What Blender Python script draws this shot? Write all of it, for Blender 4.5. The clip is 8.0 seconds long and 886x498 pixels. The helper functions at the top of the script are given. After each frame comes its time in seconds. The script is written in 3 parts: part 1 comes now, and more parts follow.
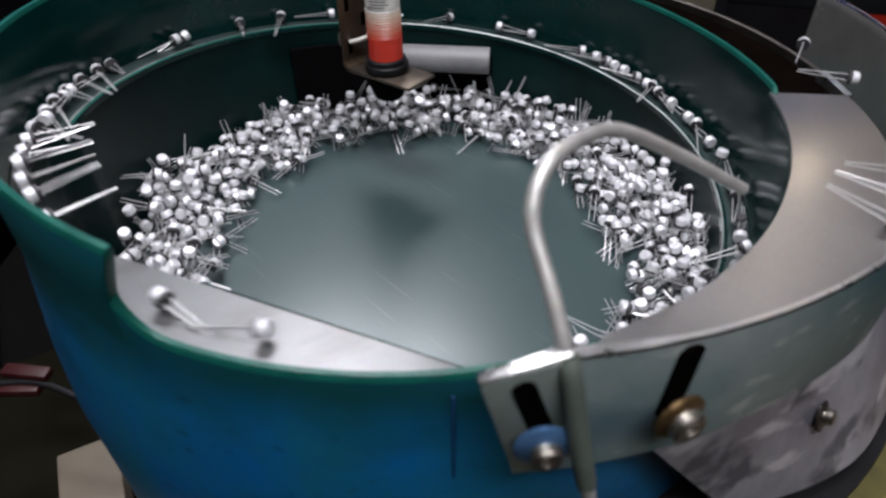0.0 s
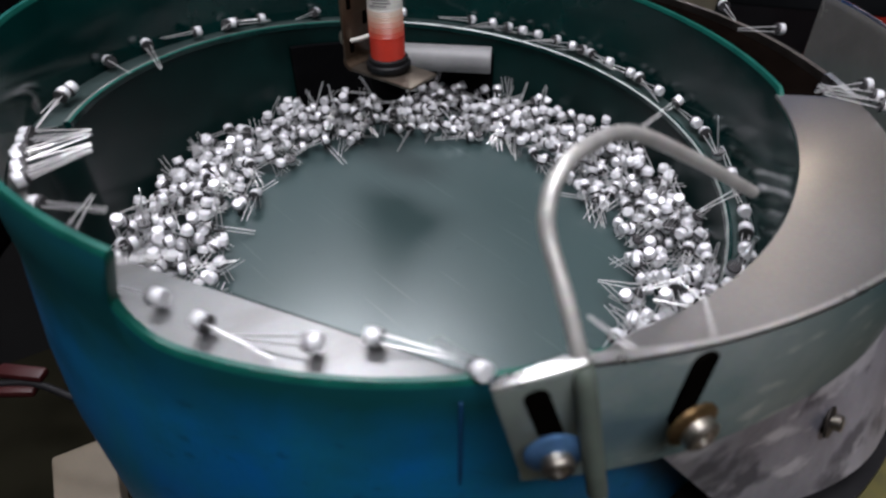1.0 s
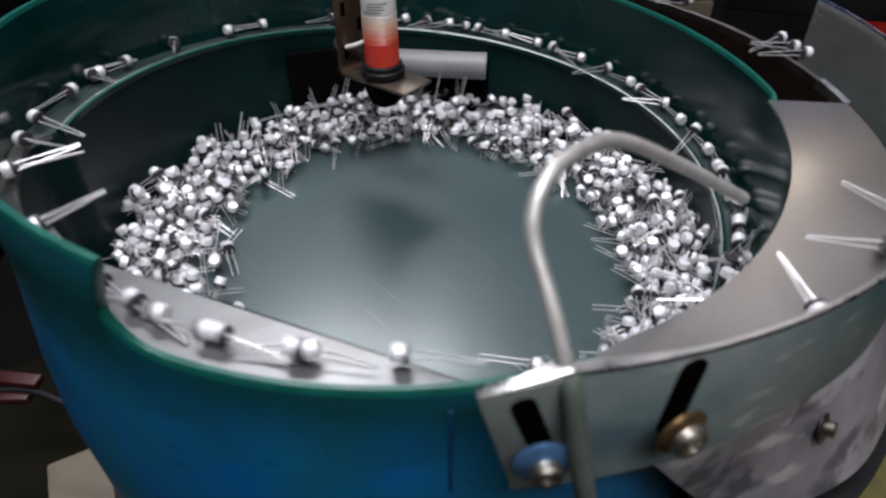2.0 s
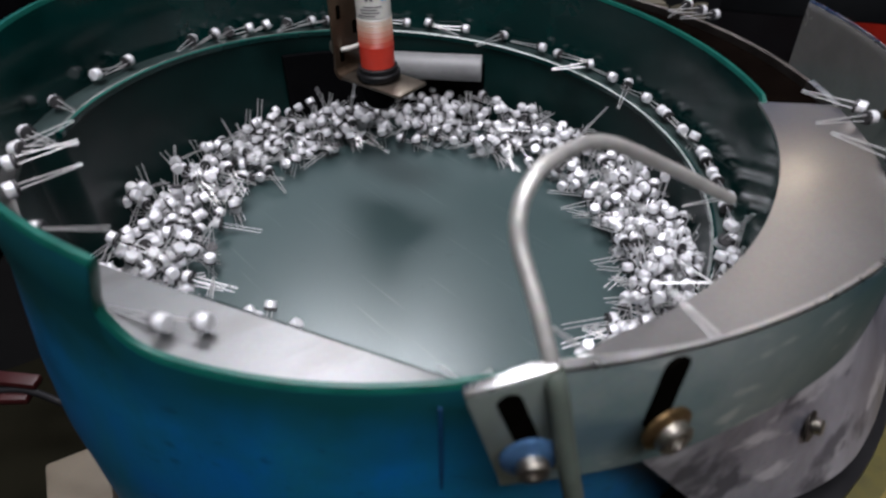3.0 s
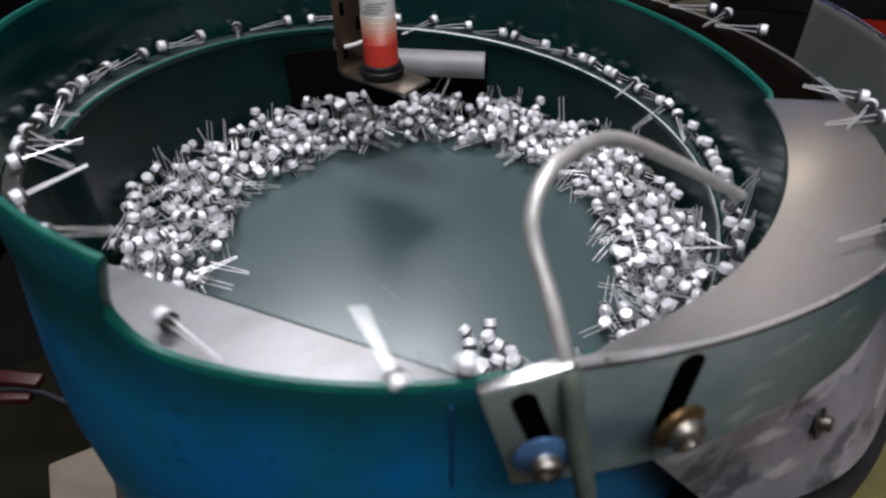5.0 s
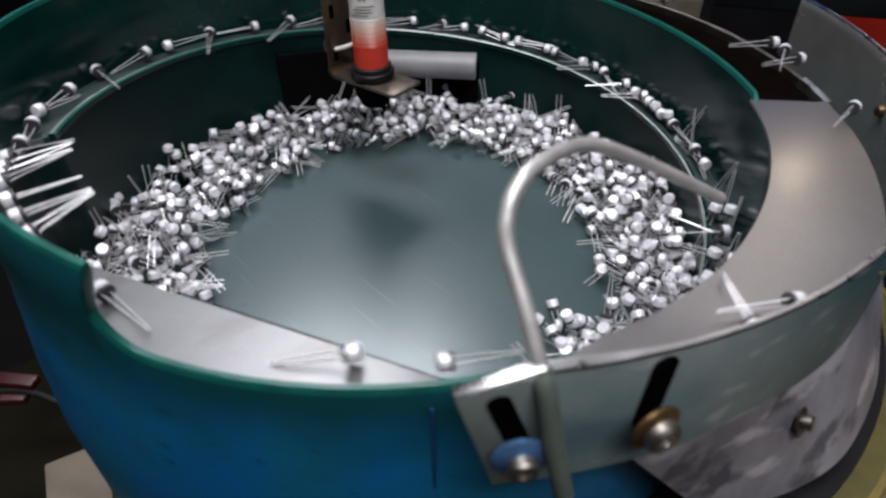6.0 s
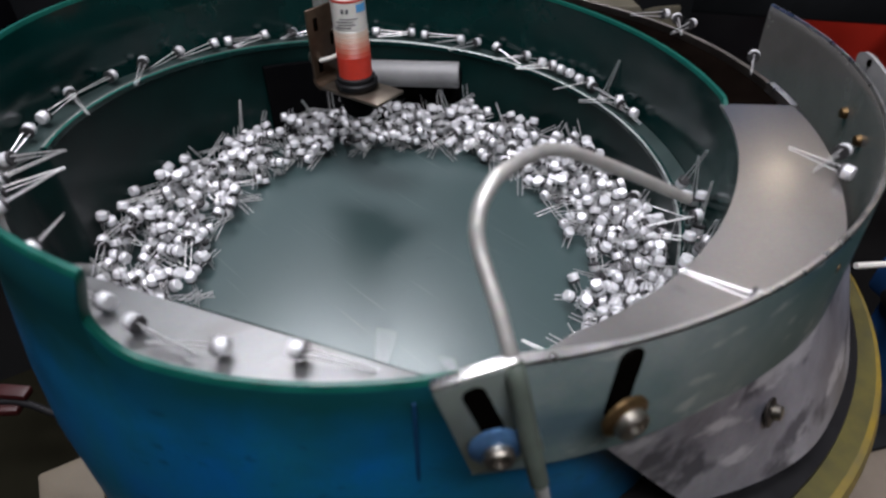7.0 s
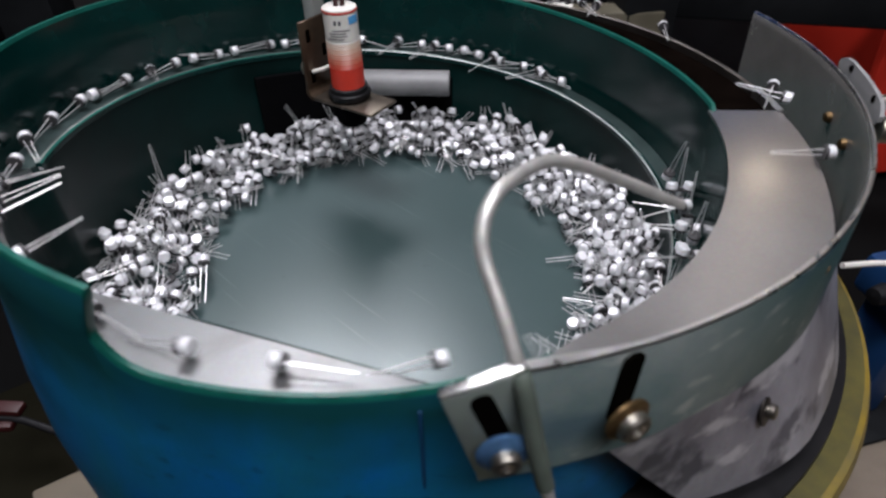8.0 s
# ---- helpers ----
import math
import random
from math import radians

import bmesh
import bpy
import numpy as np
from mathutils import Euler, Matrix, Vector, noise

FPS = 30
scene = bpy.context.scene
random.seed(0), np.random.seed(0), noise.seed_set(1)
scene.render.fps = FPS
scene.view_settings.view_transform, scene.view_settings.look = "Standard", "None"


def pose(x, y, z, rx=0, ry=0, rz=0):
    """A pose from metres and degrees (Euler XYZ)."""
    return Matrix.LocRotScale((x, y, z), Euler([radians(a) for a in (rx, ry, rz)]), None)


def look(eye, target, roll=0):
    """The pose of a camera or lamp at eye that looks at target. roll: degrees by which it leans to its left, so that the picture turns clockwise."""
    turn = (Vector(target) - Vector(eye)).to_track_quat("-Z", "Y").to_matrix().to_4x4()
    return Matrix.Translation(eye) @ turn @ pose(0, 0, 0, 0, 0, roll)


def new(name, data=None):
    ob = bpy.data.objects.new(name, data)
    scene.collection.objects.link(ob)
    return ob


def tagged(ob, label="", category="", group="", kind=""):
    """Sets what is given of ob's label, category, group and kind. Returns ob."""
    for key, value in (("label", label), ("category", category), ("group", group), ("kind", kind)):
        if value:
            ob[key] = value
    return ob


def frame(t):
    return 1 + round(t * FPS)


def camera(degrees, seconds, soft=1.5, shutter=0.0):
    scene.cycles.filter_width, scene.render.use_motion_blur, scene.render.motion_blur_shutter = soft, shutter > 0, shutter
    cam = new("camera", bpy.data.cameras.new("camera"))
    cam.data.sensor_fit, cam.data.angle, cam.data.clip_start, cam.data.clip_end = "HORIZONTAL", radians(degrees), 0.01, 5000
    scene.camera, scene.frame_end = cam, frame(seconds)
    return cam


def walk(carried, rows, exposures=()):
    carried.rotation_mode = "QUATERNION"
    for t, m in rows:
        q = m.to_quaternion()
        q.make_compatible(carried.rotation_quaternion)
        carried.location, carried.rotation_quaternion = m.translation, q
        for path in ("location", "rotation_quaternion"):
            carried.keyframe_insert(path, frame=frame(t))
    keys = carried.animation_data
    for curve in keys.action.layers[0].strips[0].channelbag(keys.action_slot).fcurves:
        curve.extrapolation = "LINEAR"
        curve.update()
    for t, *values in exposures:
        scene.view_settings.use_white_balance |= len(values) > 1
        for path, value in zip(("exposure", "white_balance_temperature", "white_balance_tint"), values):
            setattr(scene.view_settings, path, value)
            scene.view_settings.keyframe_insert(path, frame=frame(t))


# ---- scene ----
cam = camera(71.9, 8.0, soft=2.5, shutter=0.5)
PATH = [
    (0, (0.0, -0.245, 0.196), (0.089, 1.287, -1.088), -0.0),
    (0.5, (-0.002, -0.244, 0.196), (0.096, 1.288, -1.087), 0.3),
    (1, (-0.003, -0.242, 0.195), (0.101, 1.287, -1.091), 0.6),
    (1.5, (-0.002, -0.241, 0.195), (0.101, 1.292, -1.084), 0.5),
    (3, (0.002, -0.244, 0.197), (0.107, 1.296, -1.074), 0.4),
    (3.5, (0.002, -0.245, 0.196), (0.106, 1.297, -1.073), 0.3),
    (4, (0.001, -0.246, 0.197), (0.105, 1.295, -1.074), 0.2),
    (5.5, (-0.001, -0.242, 0.196), (0.109, 1.291, -1.084), 0.4),
    (6, (0.004, -0.244, 0.199), (0.112, 1.287, -1.084), 0.1),
    (6.5, (0.007, -0.249, 0.202), (0.122, 1.286, -1.075), -0.3),
    (7, (0.007, -0.251, 0.203), (0.142, 1.292, -1.063), -0.3),
    (7.5, (0.004, -0.251, 0.205), (0.166, 1.295, -1.054), -0.0),
    (8, (0.003, -0.252, 0.206), (0.179, 1.296, -1.048), -0.4),
]
walk(cam, [(t, look(eye, target, roll)) for t, eye, target, roll in PATH])

cam.data.dof.use_dof, cam.data.dof.focus_distance, cam.data.dof.aperture_fstop = True, 0.34, 13.0

# ---- light ----
world = bpy.data.worlds.new("workshop")
scene.world = world
world.use_nodes = True
world.node_tree.nodes["Background"].inputs["Color"].default_value = (0.75, 0.85, 1.0, 1)
world.node_tree.nodes["Background"].inputs["Strength"].default_value = 0.025


def area_lamp(eye, target, power, long, wide, color=(0.94, 0.925, 1.0)):
    data = bpy.data.lights.new("area_lamp", "AREA")
    data.shape, data.size, data.size_y, data.energy, data.color = "RECTANGLE", long, wide, power, color
    ob = new("area_lamp", data)
    ob.matrix_world = look(eye, target)
    return ob


area_lamp((-0.17, 0.92, 1.45), (-0.12, 0.45, 0.0), 18.5, 0.5, 0.30)
area_lamp((1.15, 1.20, 1.50), (0.3, 0.2, 0.0), 1.0, 0.6, 0.3)
# Small warm source, unseen, assumed from the hot spot on the flange.
area_lamp((1.78, 1.94, 1.78), (0.9, 1.0, 0.0), 1.0, 0.13, 0.20, (1.0, 0.82, 0.62))
area_lamp((-0.16, -0.18, 1.50), (-0.05, 0.0, 0.0), 18.5, 0.6, 0.25)
# Unseen fill, added to light the front faces of bowl and guide.
area_lamp((0.22, -0.85, 1.50), (0.12, -0.2, 0.0), 23, 1.2, 0.30)

# ---- materials ----


def mat(name, color, rough=0.5, metal=0.0, var=0.25, scale=60.0, bump=0.0, fine=900.0, coat=0.0, second=None, cover=0.5, rvar=0.12, stretch=(1, 1, 1), spec=0.5):
    """Paint, metal or plastic with stains at one scale and grain at another."""
    m = bpy.data.materials.new(name)
    m.use_nodes = True
    nt = m.node_tree
    n, l = nt.nodes, nt.links
    b = n["Principled BSDF"]
    b.inputs["Metallic"].default_value = metal
    b.inputs["Coat Weight"].default_value = coat
    b.inputs["Coat Roughness"].default_value = 0.15
    b.inputs["Specular IOR Level"].default_value = spec
    tc = n.new("ShaderNodeTexCoord")
    mp = n.new("ShaderNodeMapping")
    mp.inputs["Scale"].default_value = stretch
    l.new(tc.outputs["Object"], mp.inputs["Vector"])
    big = n.new("ShaderNodeTexNoise")
    big.inputs["Scale"].default_value, big.inputs["Detail"].default_value, big.inputs["Roughness"].default_value = scale, 6, 0.6
    l.new(mp.outputs["Vector"], big.inputs["Vector"])
    small = n.new("ShaderNodeTexNoise")
    small.inputs["Scale"].default_value, small.inputs["Detail"].default_value = fine, 3
    l.new(mp.outputs["Vector"], small.inputs["Vector"])
    ramp = n.new("ShaderNodeValToRGB")
    lo, hi = ramp.color_ramp.elements
    lo.position, hi.position = 0.5 - 0.27 + (0.5 - cover) * 0.4, 0.5 + 0.27 + (0.5 - cover) * 0.4
    lo.color = (*[c * (1 - var) for c in color], 1)
    hi.color = (*(second or [min(1, c * (1 + var)) for c in color]), 1)
    l.new(big.outputs["Fac"], ramp.inputs["Fac"])
    mix = n.new("ShaderNodeMix")
    mix.data_type, mix.blend_type = "RGBA", "MULTIPLY"
    mix.inputs[0].default_value = 0.25
    l.new(ramp.outputs["Color"], mix.inputs[6])
    l.new(small.outputs["Color"], mix.inputs[7])
    l.new(mix.outputs[2], b.inputs["Base Color"])
    rr = n.new("ShaderNodeMapRange")
    rr.inputs["From Min"].default_value, rr.inputs["From Max"].default_value = 0.15, 0.85
    rr.inputs["To Min"].default_value, rr.inputs["To Max"].default_value = max(0.03, rough - rvar), min(1, rough + rvar)
    l.new(big.outputs["Fac"], rr.inputs["Value"])
    l.new(rr.outputs["Result"], b.inputs["Roughness"])
    if bump:
        bp = n.new("ShaderNodeBump")
        bp.inputs["Strength"].default_value, bp.inputs["Distance"].default_value = bump, 0.0005
        l.new(small.outputs["Fac"], bp.inputs["Height"])
        l.new(bp.outputs["Normal"], b.inputs["Normal"])
    return m


# One bowl green; the shade inside is put into GREEN and DARK.
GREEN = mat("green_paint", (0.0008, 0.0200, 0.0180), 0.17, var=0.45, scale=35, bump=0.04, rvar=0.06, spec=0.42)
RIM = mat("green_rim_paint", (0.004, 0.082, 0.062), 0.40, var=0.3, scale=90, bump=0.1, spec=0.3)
DARK = mat("darkened_green_paint", (0.0012, 0.0145, 0.0130), 0.38, var=0.5, scale=30, bump=0.05, spec=0.18)
BLUE = mat("blue_paint", (0.002, 0.118, 0.40), 0.40, var=0.25, scale=26, bump=0.15, second=(0.004, 0.100, 0.120), spec=0.4, stretch=(1, 1, 0.55), cover=0.5)


def two_colors(m, color, z0, z1, axis="Z"):
    """A second colour that laps over the first, with a ragged edge between two places on an axis."""
    n, l = m.node_tree.nodes, m.node_tree.links
    b = n["Principled BSDF"]
    old = b.inputs["Base Color"].links[0].from_socket
    tc, sep, add, rg, mix, nz = (n.new(k) for k in ("ShaderNodeTexCoord", "ShaderNodeSeparateXYZ", "ShaderNodeMath", "ShaderNodeMapRange", "ShaderNodeMix", "ShaderNodeTexNoise"))
    nz.inputs["Scale"].default_value, nz.inputs["Detail"].default_value = 45, 5
    l.new(tc.outputs["Object"], sep.inputs[0])
    l.new(tc.outputs["Object"], nz.inputs["Vector"])
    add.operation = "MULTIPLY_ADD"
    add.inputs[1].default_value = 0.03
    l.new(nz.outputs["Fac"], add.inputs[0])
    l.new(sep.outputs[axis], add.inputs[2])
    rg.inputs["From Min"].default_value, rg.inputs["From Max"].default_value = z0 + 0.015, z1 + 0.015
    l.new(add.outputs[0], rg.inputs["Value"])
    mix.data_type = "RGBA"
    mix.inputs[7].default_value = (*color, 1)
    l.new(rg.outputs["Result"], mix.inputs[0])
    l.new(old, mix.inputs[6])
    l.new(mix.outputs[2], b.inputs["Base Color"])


def scratches(m, color, amount, turn, grain, lo, hi):
    """Scratches or chips of another colour, longer along one direction."""
    n, l = m.node_tree.nodes, m.node_tree.links
    b = n["Principled BSDF"]
    old = b.inputs["Base Color"].links[0].from_socket
    tc, mp, nz, rg, mix = (n.new(k) for k in ("ShaderNodeTexCoord", "ShaderNodeMapping", "ShaderNodeTexNoise", "ShaderNodeMapRange", "ShaderNodeMix"))
    mp.vector_type = "TEXTURE"
    mp.inputs["Rotation"].default_value = (0, 0, radians(turn))
    mp.inputs["Scale"].default_value = [1 / g for g in grain]
    l.new(tc.outputs["Object"], mp.inputs["Vector"])
    l.new(mp.outputs["Vector"], nz.inputs["Vector"])
    nz.inputs["Scale"].default_value, nz.inputs["Detail"].default_value = 1.0, 3
    rg.inputs["From Min"].default_value, rg.inputs["From Max"].default_value = lo, hi
    rg.inputs["To Max"].default_value = amount
    l.new(nz.outputs["Fac"], rg.inputs["Value"])
    mix.data_type = "RGBA"
    mix.inputs[7].default_value = (*color, 1)
    l.new(rg.outputs["Result"], mix.inputs[0])
    l.new(old, mix.inputs[6])
    l.new(mix.outputs[2], b.inputs["Base Color"])


two_colors(BLUE, (0.003, 0.050, 0.056), 0.052, 0.074)
FLOOR = mat("worn_floor_plate", (0.044, 0.074, 0.074), 0.29, 0.18, spec=0.85, var=0.12, scale=9, bump=0.02, fine=1400, rvar=0.008)
scratches(FLOOR, (0.20, 0.24, 0.24), 0.22, -50, (12, 420, 12), 0.64, 0.72)
scratches(FLOOR, (0.014, 0.024, 0.025), 0.5, -20, (60, 90, 60), 0.68, 0.80)
scratches(BLUE, (0.002, 0.016, 0.03), 0.45, 0, (110, 110, 260), 0.63, 0.72)
scratches(BLUE, (0.003, 0.055, 0.085), 0.55, 0, (20, 20, 34), 0.50, 0.63)
STEEL = mat("brushed_steel", (0.44, 0.427, 0.417), 0.34, 1.0, var=0.10, scale=22, rvar=0.06, coat=0.6)
SHEET = mat("dull_sheet_steel", (0.52, 0.55, 0.52), 0.45, 0.35, var=0.15, scale=60, bump=0.08)
CLAMPSTEEL = mat("green_grey_plate_steel", (0.34, 0.40, 0.36), 0.42, 0.55, var=0.2, scale=50, bump=0.08)
TRACK = mat("worn_green_track", (0.050, 0.075, 0.072), 0.36, 0.4, var=0.4, scale=60, bump=0.12)
RAIL = mat("dark_oily_rail", (0.050, 0.043, 0.038), 0.40, 0.7, var=0.4, scale=90)
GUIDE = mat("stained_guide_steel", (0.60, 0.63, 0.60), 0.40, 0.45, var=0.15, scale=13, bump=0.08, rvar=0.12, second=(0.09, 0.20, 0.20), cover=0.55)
# Same steel as GUIDE, polished; the inner side's shade darkens its colour.
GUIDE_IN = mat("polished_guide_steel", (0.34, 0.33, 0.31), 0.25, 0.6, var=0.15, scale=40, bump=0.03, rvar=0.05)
# Darker towards +X: teal paint residue, with dark reflections painted in.
two_colors(GUIDE, (0.045, 0.105, 0.105), 0.070, 0.120, "X")
LIP = mat("worn_lip_edge", (0.30, 0.32, 0.31), 0.5, 0.8, var=0.35, scale=140)
EDGE = mat("cut_steel_edge", (0.75, 0.75, 0.74), 0.3, 1.0, var=0.15, scale=120)
CHUTE = mat("polished_chute_steel", (0.225, 0.23, 0.23), 0.40, 0.78, var=0.16, scale=28, bump=0.06, rvar=0.1)
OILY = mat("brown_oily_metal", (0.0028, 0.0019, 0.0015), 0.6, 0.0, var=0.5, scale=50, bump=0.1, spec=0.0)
SKIRT = mat("scuffed_grey_metal", (0.15, 0.15, 0.21), 0.36, 0.6, var=0.4, scale=26, bump=0.08, second=(0.60, 0.59, 0.64), rvar=0.12, stretch=(1, 1, 0.6), cover=0.58)
scratches(SKIRT, (0.05, 0.05, 0.07), 0.75, 0, (55, 55, 42), 0.53, 0.63)
scratches(SKIRT, (0.72, 0.71, 0.74), 0.7, 20, (40, 40, 70), 0.57, 0.66)
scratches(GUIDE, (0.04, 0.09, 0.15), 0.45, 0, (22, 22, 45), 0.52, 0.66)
scratches(GUIDE, (0.62, 0.62, 0.58), 0.4, 10, (60, 60, 120), 0.60, 0.70)
scratches(CHUTE, (0.10, 0.090, 0.08), 0.30, 30, (22, 80, 22), 0.55, 0.68)
BRASS = mat("dulled_brass", (0.15, 0.095, 0.042), 0.42, 0.85, var=0.4, scale=200, bump=0.2)
BOLT = mat("zinc_bolt", (0.46, 0.42, 0.36), 0.38, 1.0, var=0.15, scale=200)
BLUESTEEL = mat("blue_zinc_washer", (0.10, 0.22, 0.42), 0.35, 0.7, var=0.3, scale=150)
BLACK = mat("black_plastic", (0.008, 0.008, 0.009), 0.5, var=0.3, scale=120, bump=0.08, spec=0.25)
RUBBER = mat("black_rubber", (0.0035, 0.0035, 0.004), 0.8, var=0.3, scale=60, bump=0.1, spec=0.02)
SEAM = mat("dark_blue_seam", (0.003, 0.030, 0.075), 0.6, var=0.3, scale=90, spec=0.2)
SLOT = mat("dark_slot", (0.003, 0.0025, 0.002), 0.9, var=0.3, spec=0.0)
WHITE = mat("white_plastic", (0.74, 0.72, 0.66), 0.4, var=0.08, scale=80)
DULL = mat("dull_pale_grey", (0.22, 0.22, 0.22), 0.5, var=0.2, scale=60)
RED = mat("red_plastic", (0.62, 0.045, 0.025), 0.35, var=0.12, scale=80)
FADE = [mat("red_tinted_plastic", c, 0.4, var=0.08, scale=80) for c in ((0.64, 0.10, 0.06), (0.66, 0.20, 0.13), (0.68, 0.32, 0.23), (0.70, 0.45, 0.34), (0.71, 0.56, 0.45))]
SKY = mat("light_blue_label", (0.10, 0.38, 0.72), 0.5, var=0.08)
INK = mat("grey_print", (0.10, 0.10, 0.11), 0.6, var=0.1)
FOOT = mat("oily_bracket_steel", (0.15, 0.125, 0.10), 0.38, 0.8, var=0.4, scale=70, bump=0.1)
BRACKET = mat("stained_bracket_steel", (0.060, 0.040, 0.026), 0.40, 0.6, var=0.45, scale=70, bump=0.15, second=(0.125, 0.085, 0.055))
WIRE_SHADE = mat("shaded_wire_grey_green", (0.085, 0.105, 0.085), 0.6, var=0.3, scale=90, bump=0.1, spec=0.3)
WIRE = mat("bare_wire", (0.56, 0.55, 0.52), 0.46, 0.6, var=0.25, scale=90, bump=0.1)
CAN = mat("bright_tinned_can", (0.78, 0.78, 0.80), 0.42, 0.28, var=0.06, scale=300, rvar=0.08)
BASE = mat("dark_header", (0.045, 0.043, 0.045), 0.5, 0.2, var=0.3, scale=300)
LEAD = mat("tinned_lead", (0.70, 0.70, 0.70), 0.33, 0.6, var=0.08, scale=300)
YELLOW = mat("worn_yellow_paint", (0.44, 0.29, 0.02), 0.5, var=0.35, scale=38, bump=0.2, second=(0.11, 0.095, 0.04), cover=0.55)
OCHRE = mat("yellow_stained_olive", (0.055, 0.056, 0.034), 0.5, var=0.3, scale=30, bump=0.15, second=(0.15, 0.125, 0.025), cover=0.36, spec=0.3)
OLIVE = mat("olive_enamel", (0.042, 0.041, 0.028), 0.55, var=0.3, scale=20, bump=0.1)
TAN = mat("tan_cardboard", (0.13, 0.108, 0.078), 0.75, var=0.15, scale=30, bump=0.15)
# Near black: the gloom under the bowl is put into the table colour.
TABLE = mat("worn_darkened_table_top", (0.0045, 0.0045, 0.0045), 0.8, var=0.25, scale=12, bump=0.1, spec=0.02)
REDBIN = mat("red_bin_plastic", (0.55, 0.030, 0.016), 0.4, var=0.12, scale=14, bump=0.05)
PALE = mat("pale_olive_enamel", (0.085, 0.076, 0.052), 0.45, var=0.25, scale=30, bump=0.08)
SHADE = mat("backdrop_black", (0.004, 0.004, 0.005), 0.7, var=0.3, scale=20, spec=0.0)
# OLIVE again, with the dimness beside the feeder put into the colour.
DIM = mat("dimmed_olive_enamel", (0.0075, 0.007, 0.0045), 0.65, var=0.3, scale=20, bump=0.1, spec=0.0)
BOARD = mat("stained_cardboard", (0.15, 0.12, 0.09), 0.8, var=0.3, scale=18, bump=0.15)
DEEP = mat("dark_blue_enamel", (0.006, 0.035, 0.11), 0.5, var=0.3, scale=20, spec=0.3)
CLAMP = mat("dark_red_plastic", (0.030, 0.002, 0.002), 0.5, var=0.2, scale=60)
MACH = mat("dark_machine_paint", (0.008, 0.009, 0.010), 0.6, var=0.4, scale=14, bump=0.08, spec=0.1)
BLUEBOX = mat("blue_machine_paint", (0.02, 0.10, 0.30), 0.45, var=0.25, scale=14, bump=0.06)
WALL = mat("workshop_wall_paint", (0.10, 0.10, 0.10), 0.8, var=0.15, scale=3)
CONCRETE = mat("concrete_floor", (0.16, 0.155, 0.145), 0.8, var=0.25, scale=4)

# ---- shape helpers ----
R, RI = 0.150, 0.1395
TAU = math.tau


def part(name, bm, material, parent=None, label="", smooth=35):
    me = bpy.data.meshes.new(name)
    bmesh.ops.recalc_face_normals(bm, faces=bm.faces)
    for f in bm.faces:
        f.smooth = True
    for e in bm.edges:
        if len(e.link_faces) == 2 and e.calc_face_angle(0) > radians(smooth):
            e.smooth = False
    bm.to_mesh(me)
    bm.free()
    for m in material if isinstance(material, (list, tuple)) else (material,):
        me.materials.append(m)
    ob = new(name, me)
    ob.parent = parent
    if label:
        tagged(ob, label)
    return ob


def thing(name, label, category, group="", kind=""):
    return tagged(new(name), label, category, group, kind)


def step(x, a, b):
    u = min(1, max(0, (x - a) / (b - a)))
    return u * u * (3 - 2 * u)


def sweep(th0, th1, n, profile, mats=None):
    """Carries a closed outline of (r, z) round the bowl's axis; mats: a material index for each side of the outline."""
    bm = bmesh.new()
    rows = []
    for i in range(n + 1):
        th = th0 + (th1 - th0) * i / n
        c, s = math.cos(radians(th)), math.sin(radians(th))
        rows.append([bm.verts.new((r * c, r * s, z)) for r, z in profile(th)])
    k = len(rows[0])
    full = abs(th1 - th0) > 359.9
    for i in range(n):
        for j in range(k):
            f = bm.faces.new((rows[i][j], rows[i][(j + 1) % k], rows[i + 1][(j + 1) % k], rows[i + 1][j]))
            if mats:
                f.material_index = mats[j]
    if full:
        bmesh.ops.remove_doubles(bm, verts=bm.verts, dist=1e-6)
    else:
        bm.faces.new(rows[0])
        bm.faces.new(rows[-1])
    return bm


def lathe(profile, n=32):
    """A solid turned round z from (r, z) pairs."""
    bm = bmesh.new()
    rings = []
    for r, z in profile:
        rings.append([bm.verts.new((r * math.cos(TAU * i / n), r * math.sin(TAU * i / n), z)) for i in range(n)])
    for a, b in zip(rings, rings[1:]):
        for i in range(n):
            bm.faces.new((a[i], a[(i + 1) % n], b[(i + 1) % n], b[i]))
    bm.faces.new(rings[0])
    bm.faces.new(rings[-1])
    return bm


def block(sx, sy, sz, m=Matrix.Identity(4), bevel=0.001, seg=2):
    bm = bmesh.new()
    bmesh.ops.create_cube(bm, size=1, matrix=Matrix.Diagonal((sx, sy, sz, 1)))
    if bevel:
        bmesh.ops.bevel(bm, geom=bm.edges[:], offset=bevel, segments=seg, affect="EDGES", profile=0.5)
    bmesh.ops.transform(bm, matrix=m, verts=bm.verts)
    return bm


